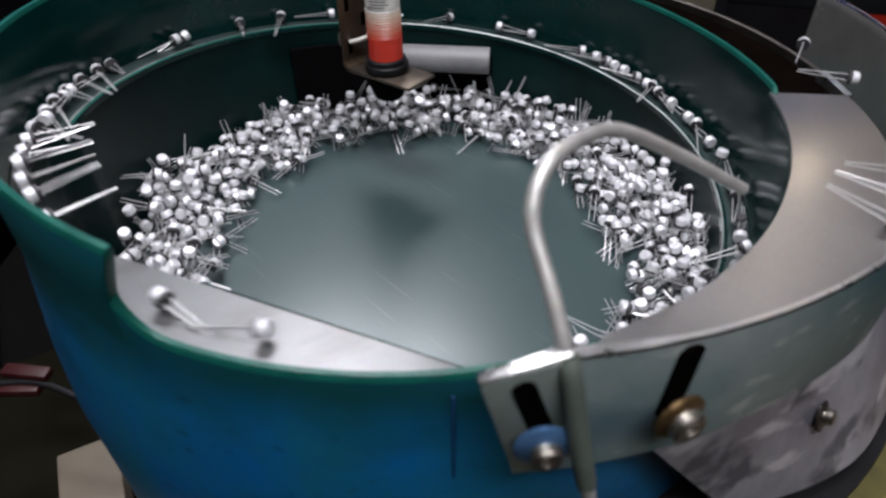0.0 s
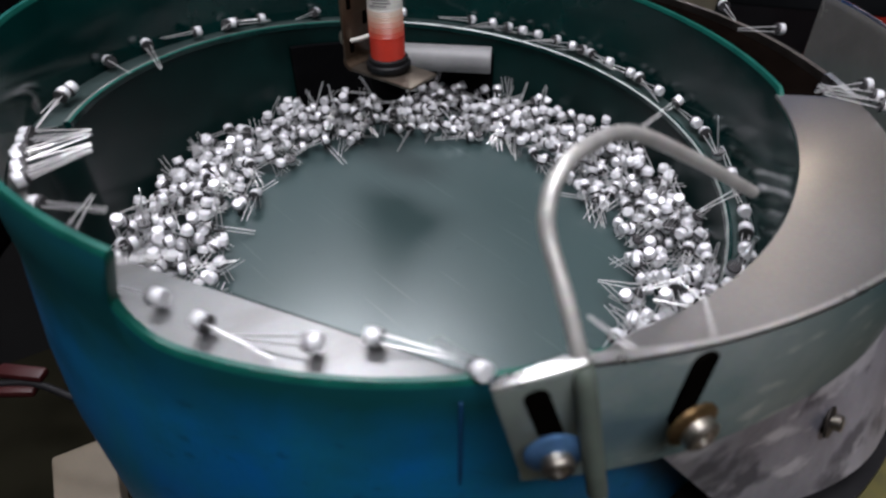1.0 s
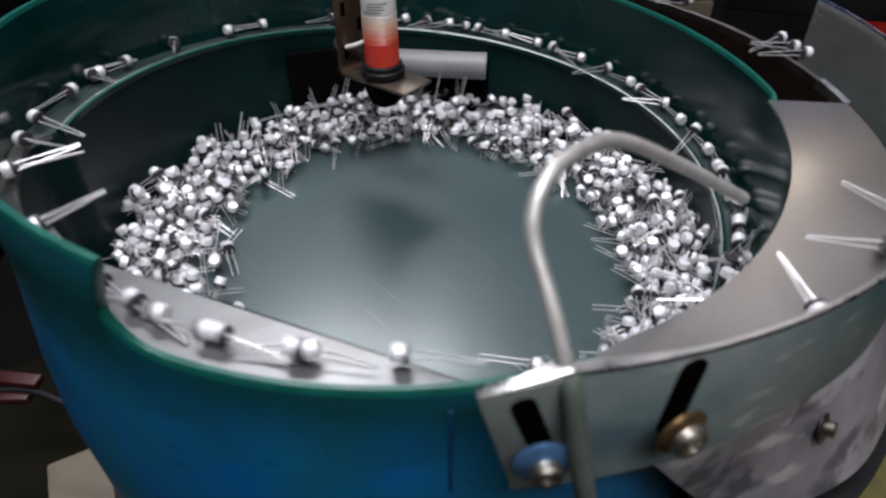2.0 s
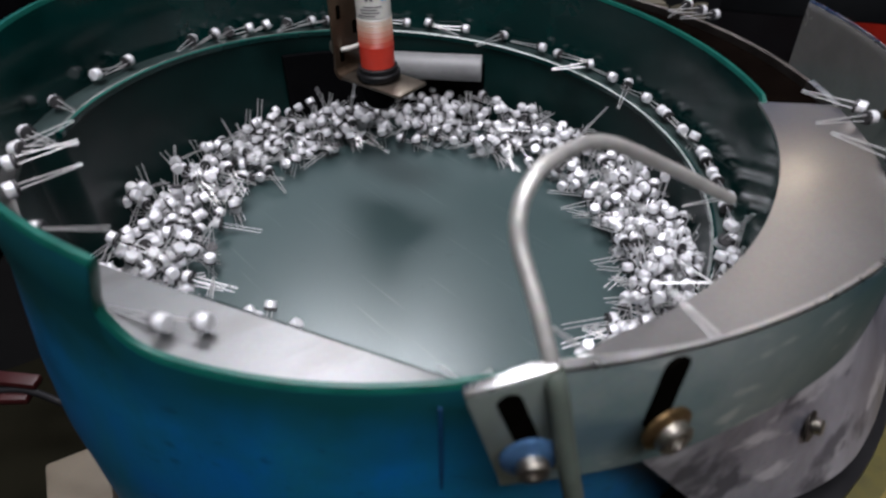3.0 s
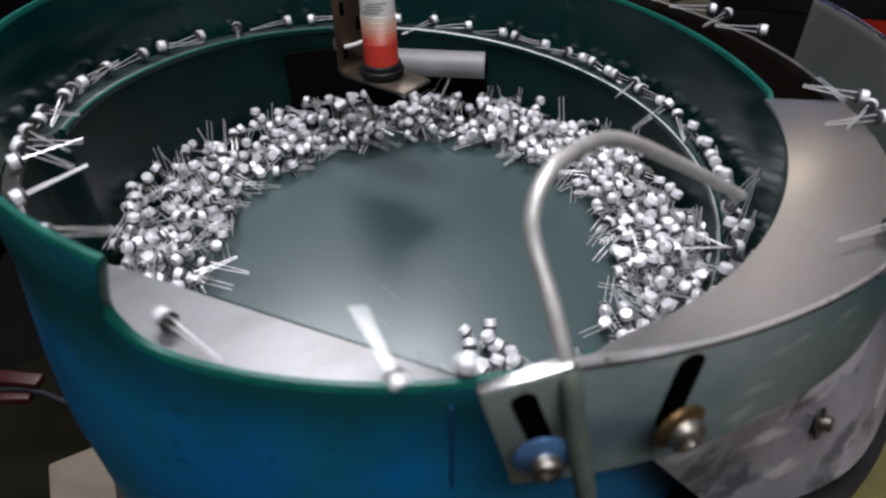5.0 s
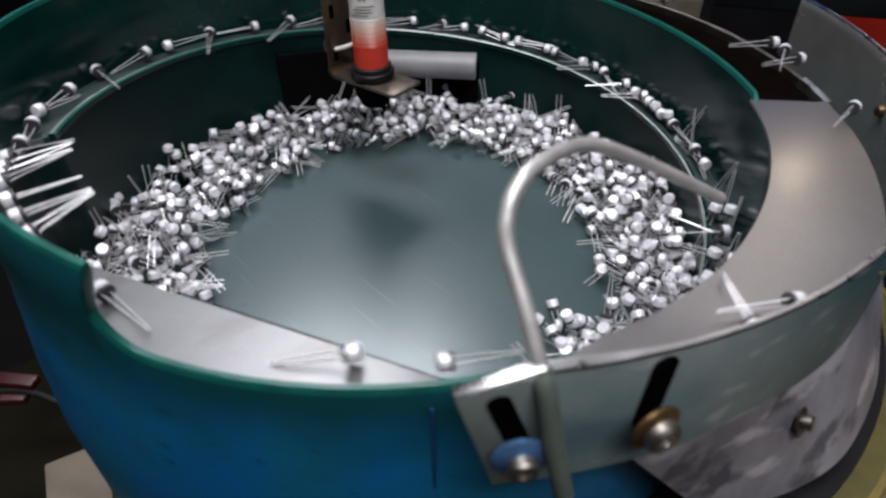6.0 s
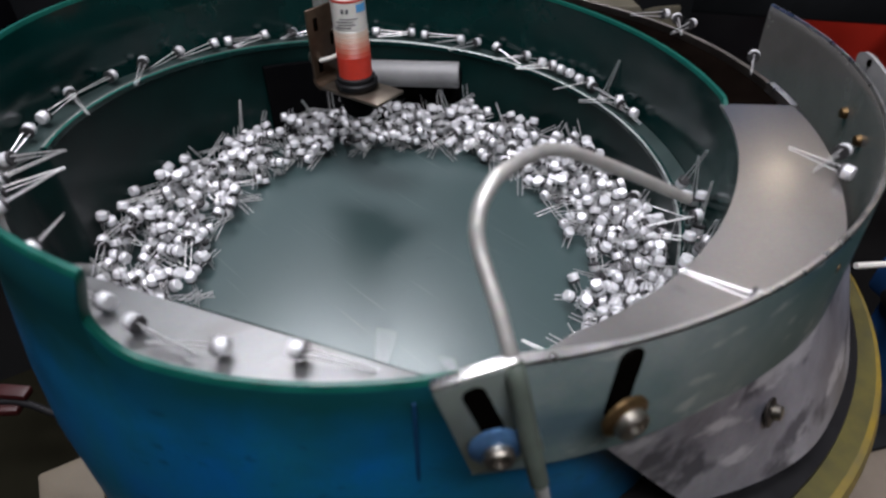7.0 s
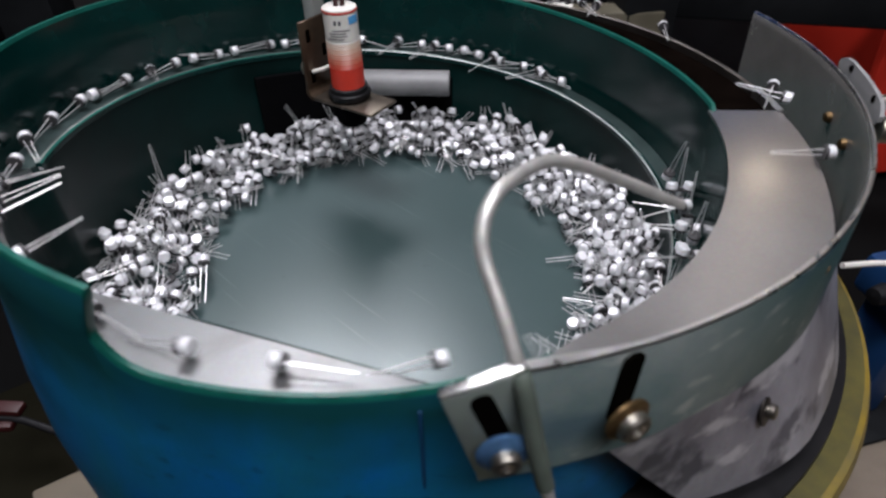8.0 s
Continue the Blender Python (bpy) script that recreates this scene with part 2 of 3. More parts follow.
def tube(points, radius, n=12, smoothing=6):
    """A bent round rod through the points (Catmull-Rom)."""
    p = [Vector(q) for q in points]
    p = [2 * p[0] - p[1], *p, 2 * p[-1] - p[-2]]
    line = []
    for a, b, c, d in zip(p, p[1:], p[2:], p[3:]):
        for i in range(smoothing):
            t = i / smoothing
            line.append(0.5 * (2 * b + (c - a) * t + (2 * a - 5 * b + 4 * c - d) * t * t + (3 * b - a - 3 * c + d) * t ** 3))
    line.append(p[-2])
    bm = bmesh.new()
    up, rings = Vector((0.3, 0.2, 0.9)), []
    for i, q in enumerate(line):
        way = (line[min(i + 1, len(line) - 1)] - line[max(i - 1, 0)]).normalized()
        side = way.cross(up).normalized()
        up = side.cross(way)
        rings.append([bm.verts.new(q + radius * (math.cos(TAU * k / n) * side + math.sin(TAU * k / n) * up)) for k in range(n)])
    for a, b in zip(rings, rings[1:]):
        for i in range(n):
            bm.faces.new((a[i], a[(i + 1) % n], b[(i + 1) % n], b[i]))
    bm.faces.new(rings[0])
    bm.faces.new(rings[-1])
    return bm


def capsule(w, h, d, n=8):
    """An upright rounded slot: w wide, h high, d deep along y."""
    bm = bmesh.new()
    line = [(w / 2 * math.cos(math.pi * i / n), h / 2 - w / 2 + w / 2 * math.sin(math.pi * i / n)) for i in range(n + 1)]
    line += [(-x, -z) for x, z in line]
    rings = [[bm.verts.new((x, y, z)) for x, z in line] for y in (-d / 2, d / 2)]
    for i in range(len(line)):
        k = (i + 1) % len(line)
        bm.faces.new((rings[0][i], rings[0][k], rings[1][k], rings[1][i]))
    bm.faces.new(rings[0])
    bm.faces.new(rings[1])
    return bm


# ---- the room ----


def slab(name, x0, x1, y0, y1, z0, z1, material, label, category):
    ob = part(name, block(x1 - x0, y1 - y0, z1 - z0, pose((x0 + x1) / 2, (y0 + y1) / 2, (z0 + z1) / 2), 0), material)
    return tagged(ob, label, category, kind="structure")


slab("floor", -3, 3, -3, 3.6, -1.0, -0.9, CONCRETE, "grey concrete workshop floor", "floor")
slab("ceiling", -3, 3, -3, 3.6, 1.9, 2.0, WALL, "plain grey workshop ceiling", "ceiling")
slab("wall_north", -3, 3, 3.6, 3.7, -0.9, 1.9, WALL, "plain grey workshop wall", "wall")
slab("wall_south", -3, 3, -3.1, -3, -0.9, 1.9, WALL, "plain grey workshop wall", "wall")
slab("wall_west", -3.1, -3, -3, 3.6, -0.9, 1.9, WALL, "plain grey workshop wall", "wall")
slab("wall_east", 3, 3.1, -3, 3.6, -0.9, 1.9, WALL, "plain grey workshop wall", "wall")


def machine_table():
    t = thing("machine_table", "worn machine table under the feeder bowl, darkened to near black", "table")
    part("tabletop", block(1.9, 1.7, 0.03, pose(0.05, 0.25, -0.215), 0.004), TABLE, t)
    for x in (-0.82, 0.92):
        for y in (-0.52, 1.02):
            part("leg", block(0.06, 0.06, 0.67, pose(x, y, -0.565), 0.004), OLIVE, t)


machine_table()

# ---- the feeder bowl ----


def ledge_z(th):
    return 0.0403 + 0.0116 * radians(th)


def ledge_r(th):
    return RI - 0.0032 * step(th, 120, 172) + 0.0090 * step(th, 188, 193)


def rim_z(th):
    th = (th + 180) % 360 - 180
    tall = 0.1002 - 0.095 * R * math.cos(radians(th))
    if -140 < th < -60:
        low = 0.0790 + 0.0100 * (1 - min(1, max(0, (th + 120) / 10))) ** 5
        return tall + (low - tall) * step(th, -121.2, -119.9)
    if th < -5 and th >= -60:
        return flange_z(th) - 0.0011 + (tall - flange_z(th) + 0.0011) * step(th, -8.5, -6)
    return tall


def lean_notch(bm):
    """The corner of the notch hangs over to one side."""
    for v in bm.verts:
        th = math.degrees(math.atan2(v.co.y, v.co.x))
        if v.co.z > 0.089 and -138 < th < -119.9:
            m = pose(0, 0, 0, 0, 0, 4.5 * step(th, -138, -121.2) * (v.co.z - 0.089) / 0.0215)
            v.co = m @ v.co
    return bm


def chute_r(th):
    return 0.1256 / math.cos(radians(th + 115.9))


def strip_r(th):
    return 0.1645 + 0.0545 * max(0, (th + 85) / 102) ** 1.24


def skirt_r(th, flare):
    return strip_r(min(th, 17)) - 0.003 + 0.005 * step(th, -50, -22) + flare * step(th, -66, -38)


def flange_z(th):
    return 0.0794 + 0.0040 * step(th, -50, -10)


def fold(th):
    return step(th, -83, -80) * (1 - step(th, -78, -67))


def strip_low(th):
    return 0.0555 - 0.012 * step(th, -60, -20)


def flange_out(th):
    return min(0.1808 + 0.00016 * (-8 - min(-8, th)), strip_r(th) - 0.0015)


def feeder_bowl():
    bowl = thing("feeder_bowl", "vibratory feeder bowl, green inside and blue outside, with a spiral track", "feeder bowl")
    part("floor_plate", lathe([(0.0, -0.004), (R - 0.0005, -0.004), (R - 0.0005, 0.0), (0.0, 0.0006)], 96), FLOOR, bowl, "dark worn grey-green bowl floor")
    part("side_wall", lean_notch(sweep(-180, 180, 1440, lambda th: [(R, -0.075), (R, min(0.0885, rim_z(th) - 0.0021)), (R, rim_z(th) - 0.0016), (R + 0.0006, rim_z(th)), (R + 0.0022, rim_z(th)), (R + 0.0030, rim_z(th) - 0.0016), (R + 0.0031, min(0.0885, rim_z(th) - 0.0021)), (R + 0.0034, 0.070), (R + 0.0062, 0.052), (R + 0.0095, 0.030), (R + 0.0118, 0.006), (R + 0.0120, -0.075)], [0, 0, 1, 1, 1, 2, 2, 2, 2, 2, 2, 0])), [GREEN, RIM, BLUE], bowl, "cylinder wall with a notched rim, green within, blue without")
    part("inner_wall", sweep(-85, 222, 220, lambda th: [(ledge_r(th), 0.0004), (ledge_r(th), ledge_z(th) - 0.002), (ledge_r(th) + 0.0015, ledge_z(th) - 0.002), (ledge_r(th) + 0.0015, 0.0004)]), DARK, bowl, "green wall under the track, its shade put into the colour")
    part("track_ledge", sweep(-85, 222, 220, lambda th: [(ledge_r(th) + 0.001, ledge_z(th) - 0.0018), (ledge_r(th) + 0.001, ledge_z(th)), (R - 0.0003, ledge_z(th) - 0.0005), (R - 0.0003, ledge_z(th) - 0.0023)]), [TRACK], bowl, "narrow rising track round the wall")
    part("track_lip", sweep(-85, 103, 150, lambda th: [(RI - 0.0012, ledge_z(th) - 0.0022), (RI - 0.0012, ledge_z(th) + 0.0003), (RI - 0.0004, ledge_z(th) + 0.0009), (RI + 0.0008, ledge_z(th) + 0.0009), (RI + 0.0014, ledge_z(th) + 0.0002), (RI + 0.0014, ledge_z(th) - 0.0022)], [0, 1, 0, 0, 0, 0]), [GREEN, LIP], bowl, "green track lip worn to bare metal")
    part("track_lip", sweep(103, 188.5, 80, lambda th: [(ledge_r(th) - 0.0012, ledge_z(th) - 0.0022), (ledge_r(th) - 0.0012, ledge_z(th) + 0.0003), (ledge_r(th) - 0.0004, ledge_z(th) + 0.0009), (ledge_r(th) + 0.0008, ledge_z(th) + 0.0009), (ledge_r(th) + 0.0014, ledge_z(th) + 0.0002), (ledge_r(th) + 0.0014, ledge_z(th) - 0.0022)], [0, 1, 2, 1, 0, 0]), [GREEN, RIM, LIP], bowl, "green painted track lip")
    part("bare_track", sweep(190, 222, 30, lambda th: [(ledge_r(th) - 0.0008, ledge_z(th) - 0.0016), (ledge_r(th) - 0.0008, ledge_z(th) + 0.0008), (R - 0.0004, ledge_z(th) + 0.0006), (R - 0.0004, ledge_z(th) - 0.0016)]), STEEL, bowl, "bare steel end of the track")
    part("chute_plate", sweep(-148.6, -83.2, 80, lambda th: [(min(chute_r(th), R - 0.001), 0.0692), (min(chute_r(th), R - 0.001), 0.0718), (R - 0.0004, 0.0726), (R - 0.0004, 0.0700)], [1, 0, 1, 1]), [CHUTE, SHEET], bowl, "polished steel return chute")
    part("chute_edge", sweep(-121, -84, 40, lambda th: [(chute_r(th) - 0.0013, 0.0690), (chute_r(th) - 0.0013, 0.0712), (chute_r(th) + 0.0002, 0.0712), (chute_r(th) + 0.0002, 0.0690)]), DARK, bowl, "dark edge of the chute")
    part("flange_plate", sweep(-77, -7.0, 100, lambda th: [(R - 0.0006 + 0.0038 * (1 - step(th, -77, -68)), flange_z(th) - 0.0009), (R - 0.0006 + 0.0038 * (1 - step(th, -77, -68)), flange_z(th) + 0.0003), (flange_out(th), flange_z(th)), (flange_out(th), flange_z(th) - 0.0024)]), STEEL, bowl, "wide brushed steel upper track")
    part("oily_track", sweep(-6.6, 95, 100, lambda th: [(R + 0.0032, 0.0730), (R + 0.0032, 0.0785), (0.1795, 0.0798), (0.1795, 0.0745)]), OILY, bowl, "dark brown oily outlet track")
    part("outlet_rail", sweep(-6.8, 95, 100, lambda th: [(0.1797, 0.075), (0.1797, 0.0832), (0.1812, 0.0838), (0.1822, 0.0830), (0.1822, 0.075)]), RAIL, bowl, "thin oily outlet rail")
    part("rail_tip", sweep(-7.6, 0, 10, lambda th: [(0.1790, 0.0800), (0.1790, 0.0840), (0.1812, 0.0846), (0.1826, 0.0838), (0.1826, 0.0800)]), EDGE, bowl, "bright worn tip of the rail")
    part("slot_liner", sweep(-60, 20, 90, lambda th: [(flange_out(th) - 0.002, 0.054), (flange_out(th) - 0.002, 0.058), (strip_r(th) - 0.0006, 0.058), (strip_r(th) - 0.0006, 0.054)]), GREEN, bowl, "green painted bottom of the outlet slot")
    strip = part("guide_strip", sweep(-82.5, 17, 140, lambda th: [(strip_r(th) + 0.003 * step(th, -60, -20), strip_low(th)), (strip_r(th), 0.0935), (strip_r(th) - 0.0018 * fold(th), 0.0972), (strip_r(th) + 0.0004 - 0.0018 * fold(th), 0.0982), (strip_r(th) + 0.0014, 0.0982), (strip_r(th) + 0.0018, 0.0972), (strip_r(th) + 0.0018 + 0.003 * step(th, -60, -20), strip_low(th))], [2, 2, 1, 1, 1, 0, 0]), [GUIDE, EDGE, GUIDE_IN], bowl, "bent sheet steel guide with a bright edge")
    for th in (-43, -34):
        p = Vector((0, -(strip_r(th) + 0.0016), 0.084))
        part("rivet", lathe([(0.0, -0.0008), (0.002, -0.0008), (0.0016, 0.0006), (0.0, 0.0009)], 14), BRASS, strip).matrix_local = pose(0, 0, 0, 0, 0, th + 90) @ Matrix.Translation(p) @ pose(0, 0, 0, 90)
    for th in (-14, -7):
        p = Vector((0, -(strip_r(th) - 0.0004), 0.080))
        part("rivet", lathe([(0.0, -0.0008), (0.0026, -0.0008), (0.002, 0.0010), (0.0, 0.0014)], 14), BRASS, strip).matrix_local = pose(0, 0, 0, 0, 0, th + 90) @ Matrix.Translation(p) @ pose(0, 0, 0, -90)
    skirt = part("lower_skirt", sweep(-68.3, 40, 116, lambda th: [(skirt_r(th, 0.022), 0.050 * max(0, min(1, (-56 - th) / 12.3)) - 0.002), (skirt_r(th, 0.010), 0.050 - 0.020 * step(th, -68, -58)), (skirt_r(th, 0.0), 0.057), (skirt_r(th, 0.0) + 0.0015, 0.057), (skirt_r(th, 0.010) + 0.0015, 0.050 - 0.020 * step(th, -68, -58)), (skirt_r(th, 0.022) + 0.0015, 0.050 * max(0, min(1, (-56 - th) / 12.3)) - 0.002)]), SKIRT, bowl, "scuffed grey skirt under the upper track")
    part("skirt_bolt", lathe([(0.0, 0), (0.0027, 0), (0.0027, 0.0026), (0.0020, 0.0031), (0.0, 0.0031)], 18), BOLT, skirt).matrix_local = pose(0, 0, 0, 0, 0, -47 + 90) @ pose(0.001, -(skirt_r(-47, 0.010) + 0.0022), 0.0295, 90 - 18)
    part("bolt_washer", lathe([(0.0, 0), (0.0056, 0), (0.0056, 0.0008), (0.0045, 0.0012), (0.0, 0.0012)], 24), RAIL, skirt, "dark recessed washer").matrix_local = pose(0, 0, 0, 0, 0, -47 + 90) @ pose(0, -(skirt_r(-47, 0.010) + 0.0014), 0.030, 90 - 18)
    part("seam", block(0.0013, 0.0012, 0.085, Matrix.Identity(4), 0.0003), SEAM, bowl, "dark vertical seam").matrix_local = pose(0.0080, -0.1582, 0.030, -6, 0, 3)
    # the slotted end of the guide, screwed to the wall
    plate = part("slotted_plate", block(0.0195, 0.0022, 0.040, pose(0, 0, 0.002), 0.0006), CLAMPSTEEL, bowl, "slotted steel clamp plate")
    plate.matrix_local = pose(0.0262, -0.1676, 0.0800, 3, -15, 6)
    part("folded_lip", block(0.0195, 0.0028, 0.0016, pose(0, 0.0004, 0.0226, 4), 0.0006), EDGE, plate, "bright folded top edge")
    part("slot", capsule(0.0054, 0.027, 0.0028), SLOT, plate).matrix_local = pose(-0.0008, 0, 0.0060, 0, -4, 0)
    part("slot", capsule(0.0062, 0.026, 0.0032), SLOT, strip).matrix_local = pose(0, 0, 0, 0, 0, -70 + 90) @ pose(0, -(strip_r(-70) + 0.0011), 0.0835, 0, 2, 0)


feeder_bowl()


def screw(at, washer, head, washer_mat, head_mat, label, turn):
    s = thing("screw", label, "screw")
    part("washer", lathe([(0.0, 0), (washer, 0), (washer, 0.0010), (washer * 0.86, 0.0016), (washer * 0.60, 0.0023), (0.0, 0.0023)], 28), washer_mat, s)
    b = lathe([(0.0, 0.0016), (head, 0.0016), (head, 0.0040), (head * 0.85, 0.0048), (head * 0.5, 0.0048), (head * 0.45, 0.0030), (0.0, 0.0030)], 24)
    part("head", b, head_mat, s)
    s.matrix_world = pose(*at, 90, 0, turn)


screw((0.0262, -0.1712, 0.0775), 0.0068, 0.0038, BLUESTEEL, BOLT, "bright socket screw with a blue washer on the clamp plate", 2)
screw((0.0588, -0.1650, 0.0765), 0.0068, 0.0046, BRASS, BOLT, "brass-coloured socket screw in the guide strip", 20)


def bent_wire():
    w = thing("bent_wire", "thick bare steel wire bent into a hook over the bowl", "wire")
    part("rod", tube([(0.041, -0.178, 0.040), (0.0385, -0.1755, 0.058), (0.034, -0.1735, 0.078), (0.0300, -0.1700, 0.098), (0.0264, -0.1610, 0.112), (0.0233, -0.1525, 0.1215), (0.0232, -0.1490, 0.1265), (0.0254, -0.1450, 0.1305), (0.031, -0.139, 0.1325), (0.045, -0.127, 0.1295), (0.066, -0.117, 0.1165), (0.0965, -0.1015, 0.0945)], 0.00175, 14, 8), WIRE, w)
    # Added tube whose dull colour stands for shade on the lower wire.
    part("shade_tube", tube([(0.0367, -0.1747, 0.066), (0.034, -0.1735, 0.078), (0.0300, -0.1700, 0.098), (0.0290, -0.1675, 0.1022)], 0.0024, 16, 8), WIRE_SHADE, w, "dull grey-green tube that gives the lower wire its shade")


bent_wire()


def side_clip():
    """A flat strap bent round the outside of the guide, with two holes."""
    c = thing("hose_clip", "grey steel strap with two holes screwed outside the guide strip", "clip")

    def strap(th):
        e = max(0.0, th + 5.5, -15.5 - th)
        h = 0.0044 * math.sqrt(max(0.02, 1 - (e / 3.0) ** 2))
        r = strip_r(th) + 0.0032
        return [(r, 0.0990 - h), (r, 0.0990 + h), (r + 0.0016, 0.0990 + h), (r + 0.0016, 0.0990 - h)]

    part("strap", sweep(-18.4, -2.6, 40, strap), DULL, c)
    for th in (-6.0, -14.5):
        a = strip_r(th) + 0.0040
        part("hole", lathe([(0.0, -0.0012), (0.0016, -0.0012), (0.0016, 0.0012), (0.0, 0.0012)], 14), SLOT, c).matrix_local = pose(0, 0, 0, 0, 0, th + 90) @ pose(0, -a, 0.1010, 90)
    for th in (-11.0, -18.0):
        a = strip_r(th) + 0.0048
        part("bolt", lathe([(0.0, 0), (0.0052, 0), (0.0052, 0.004), (0.003, 0.005), (0.003, 0.014), (0.0, 0.014)], 16), BOLT, c).matrix_local = pose(0, 0, 0, 0, 0, th + 90) @ pose(0, -a, 0.0945, 90)


side_clip()

# ---- drive under the bowl ----


def drive_unit():
    d = thing("drive_unit", "round drive base with a worn yellow rim under the bowl", "machine base")
    part("housing", lathe([(0.0, -0.2), (0.186, -0.2), (0.186, -0.055), (0.0, -0.055)], 96), OLIVE, d)
    part("rim", lathe([(0.165, -0.075), (0.2005, -0.075), (0.2020, -0.024), (0.2000, -0.0195), (0.1965, -0.0180), (0.165, -0.020)], 96), [YELLOW], d, "worn yellow painted rim")
    part("top_plate", lathe([(0.0, -0.0195), (0.1972, -0.0195), (0.1972, -0.0172), (0.0, -0.0172)], 96), OCHRE, d, "grey-olive top plate")
    # Widened so that its black makes the shadow gap below the skirt.
    part("shadow_seal", lathe([(0.0, -0.0172), (0.1890, -0.0172), (0.1885, -0.014), (0.0, -0.013)], 96), BLACK, d, "black seal widened to give the shadow gap under the skirt")
    d.matrix_world = pose(0.055, 0.02, 0)


drive_unit()

# ---- sensor over the bowl ----


def sensor():
    s = thing("level_sensor", "red and white cylindrical level sensor hanging over the bowl", "sensor")
    part("body", lathe([(0.0, 0.0400), (0.0088, 0.0400), (0.0092, 0.0406), (0.0092, 0.0549), (0.0, 0.0549)], 40), WHITE, s)
    part("ring", lathe([(0.0, 0.0549), (0.0094, 0.0549), (0.0094, 0.0559), (0.0, 0.0559)], 40), RED, s)
    part("cap", lathe([(0.0, 0.0559), (0.0092, 0.0559), (0.0092, 0.0566), (0.0086, 0.0570), (0.0, 0.0570)], 40), WHITE, s)
    for i in range(11):
        z = 0.0250 + i * 0.0014
        part("thread", lathe([(0.0, z), (0.0088, z), (0.0094, z + 0.0006), (0.0088, z + 0.0013), (0.0, z + 0.0013)], 32), FADE[i // 2] if i < 10 else WHITE, s)
    part("red_band", lathe([(0.0, 0.0100), (0.0094, 0.0100), (0.0094, 0.0250), (0.0, 0.0250)], 40), RED, s)
    part("nut", lathe([(0.0, 0.0066), (0.0118, 0.0066), (0.0122, 0.0072), (0.0122, 0.0098), (0.0116, 0.0104), (0.0, 0.0104)], 18), BLACK, s, "black ring nut")
    part("collar", lathe([(0.0, 0.0104), (0.0108, 0.0104), (0.0108, 0.0128), (0.0098, 0.0134), (0.0, 0.0134)], 36), BLACK, s)
    part("tip", lathe([(0.0, -0.0105), (0.0070, -0.0105), (0.0082, -0.0095), (0.0106, -0.0030), (0.0112, 0.0038), (0.0, 0.0050)], 36), RUBBER, s)
    part("label", sweep(-160, -10, 24, lambda th: [(0.0091, 0.0409), (0.00935, 0.0409), (0.00935, 0.0539), (0.0091, 0.0539)]), WHITE, s, "white label with grey print")
    part("label_mark", sweep(-62, -22, 10, lambda th: [(0.0092, 0.0496), (0.00955, 0.0496), (0.00955, 0.0536), (0.0092, 0.0536)]), SKY, s, "light blue mark")
    for i in range(4):
        part("print_line", sweep((-140, -128, -132, -120)[i], (-84, -70, -76, -60)[i], 10, lambda th: [(0.0092, 0.0419 + i * 0.0015), (0.0095, 0.0419 + i * 0.0015), (0.0095, 0.0424 + i * 0.0015), (0.0092, 0.0424 + i * 0.0015)]), INK, s)
    for a in (-112, -97):
        part("print_mark", sweep(a, a + 9, 6, lambda th: [(0.0092, 0.0496), (0.0095, 0.0496), (0.0095, 0.0518), (0.0092, 0.0518)]), INK, s)
    for x in (-0.0015, 0.0018):
        part("cable", tube([(x, 0, 0.0561), (x, 0, 0.09), (x + 0.002, 0.004, 0.13), (x - 0.01, 0.03, 0.19)], 0.0014, 10), CLAMP, s, "dark red sensor cable")
    s.matrix_world = pose(-0.0112, 0.060, 0.0585, 0, -1, 0) @ Matrix.Scale(0.93, 4)


def sensor_bracket():
    b = thing("sensor_bracket", "brown-stained angled steel bracket that holds the sensor", "bracket")
    part("upright", block(0.0020, 0.020, 0.037, pose(-0.0205, -0.001, 0.0225), 0.0009), BRACKET, b)
    part("bend", sweep(180, 270, 8, lambda th: [(0.0032, -0.0110), (0.0032, 0.0090), (0.0052, 0.0090), (0.0052, -0.0110)]), BRACKET, b).matrix_local = Matrix.Translation((-0.0163, 0, 0.0052)) @ Matrix.Rotation(radians(-90), 4, "X") @ Matrix.Scale(-1, 4, (0, 1, 0))
    part("foot", block(0.0400, 0.022, 0.0020, pose(0.0030, 0, 0.0010), 0.0009), FOOT, b)
    for y, z in ((-0.006, 0.014), (0.005, 0.026), (-0.006, 0.036)):
        part("slot", block(0.0024, 0.0040, 0.0075, pose(-0.0205, y, z - 0.003), 0.0009), SLOT, b)
    part("hanger", block(0.0070, 0.0090, 0.150, pose(-0.0265, 0.008, 0.085), 0.001), SHEET, b, "grey steel hanger bar")
    part("bolt", lathe([(0.0, 0), (0.0046, 0), (0.0046, 0.003), (0.003, 0.005), (0.0, 0.0055)], 16), BOLT, b).matrix_local = pose(-0.0305, 0.004, 0.010, 20, -90, 0)
    part("cable_tie", tube([(-0.0195, -0.006, 0.0140), (-0.0150, -0.004, 0.0155), (-0.0105, 0.000, 0.0175)], 0.0011, 8), WHITE, b, "white cable tie end")
    b.matrix_world = pose(-0.0112, 0.060, 0.0615, 0, 0, -40)


sensor()
sensor_bracket()


def dark_pad():
    pad = thing("dark_pad", "black pad on the inner bowl wall, with a sheet for the dark wall beside it", "pad")
    # The first sheet only supplies the darkness of the plain wall there.
    for a, b in ((67.5, 92.6), (93.0, 121.0)):
        part("black_sheet", sweep(a, b, 24, lambda th: [(RI - 0.0030, 0.0008), (RI - 0.0030, ledge_z(th) - 0.0125), (RI - 0.0024, ledge_z(th) - 0.012), (RI - 0.0004, ledge_z(th) - 0.012), (RI - 0.0004, 0.0008)]), RUBBER, pad)


dark_pad()
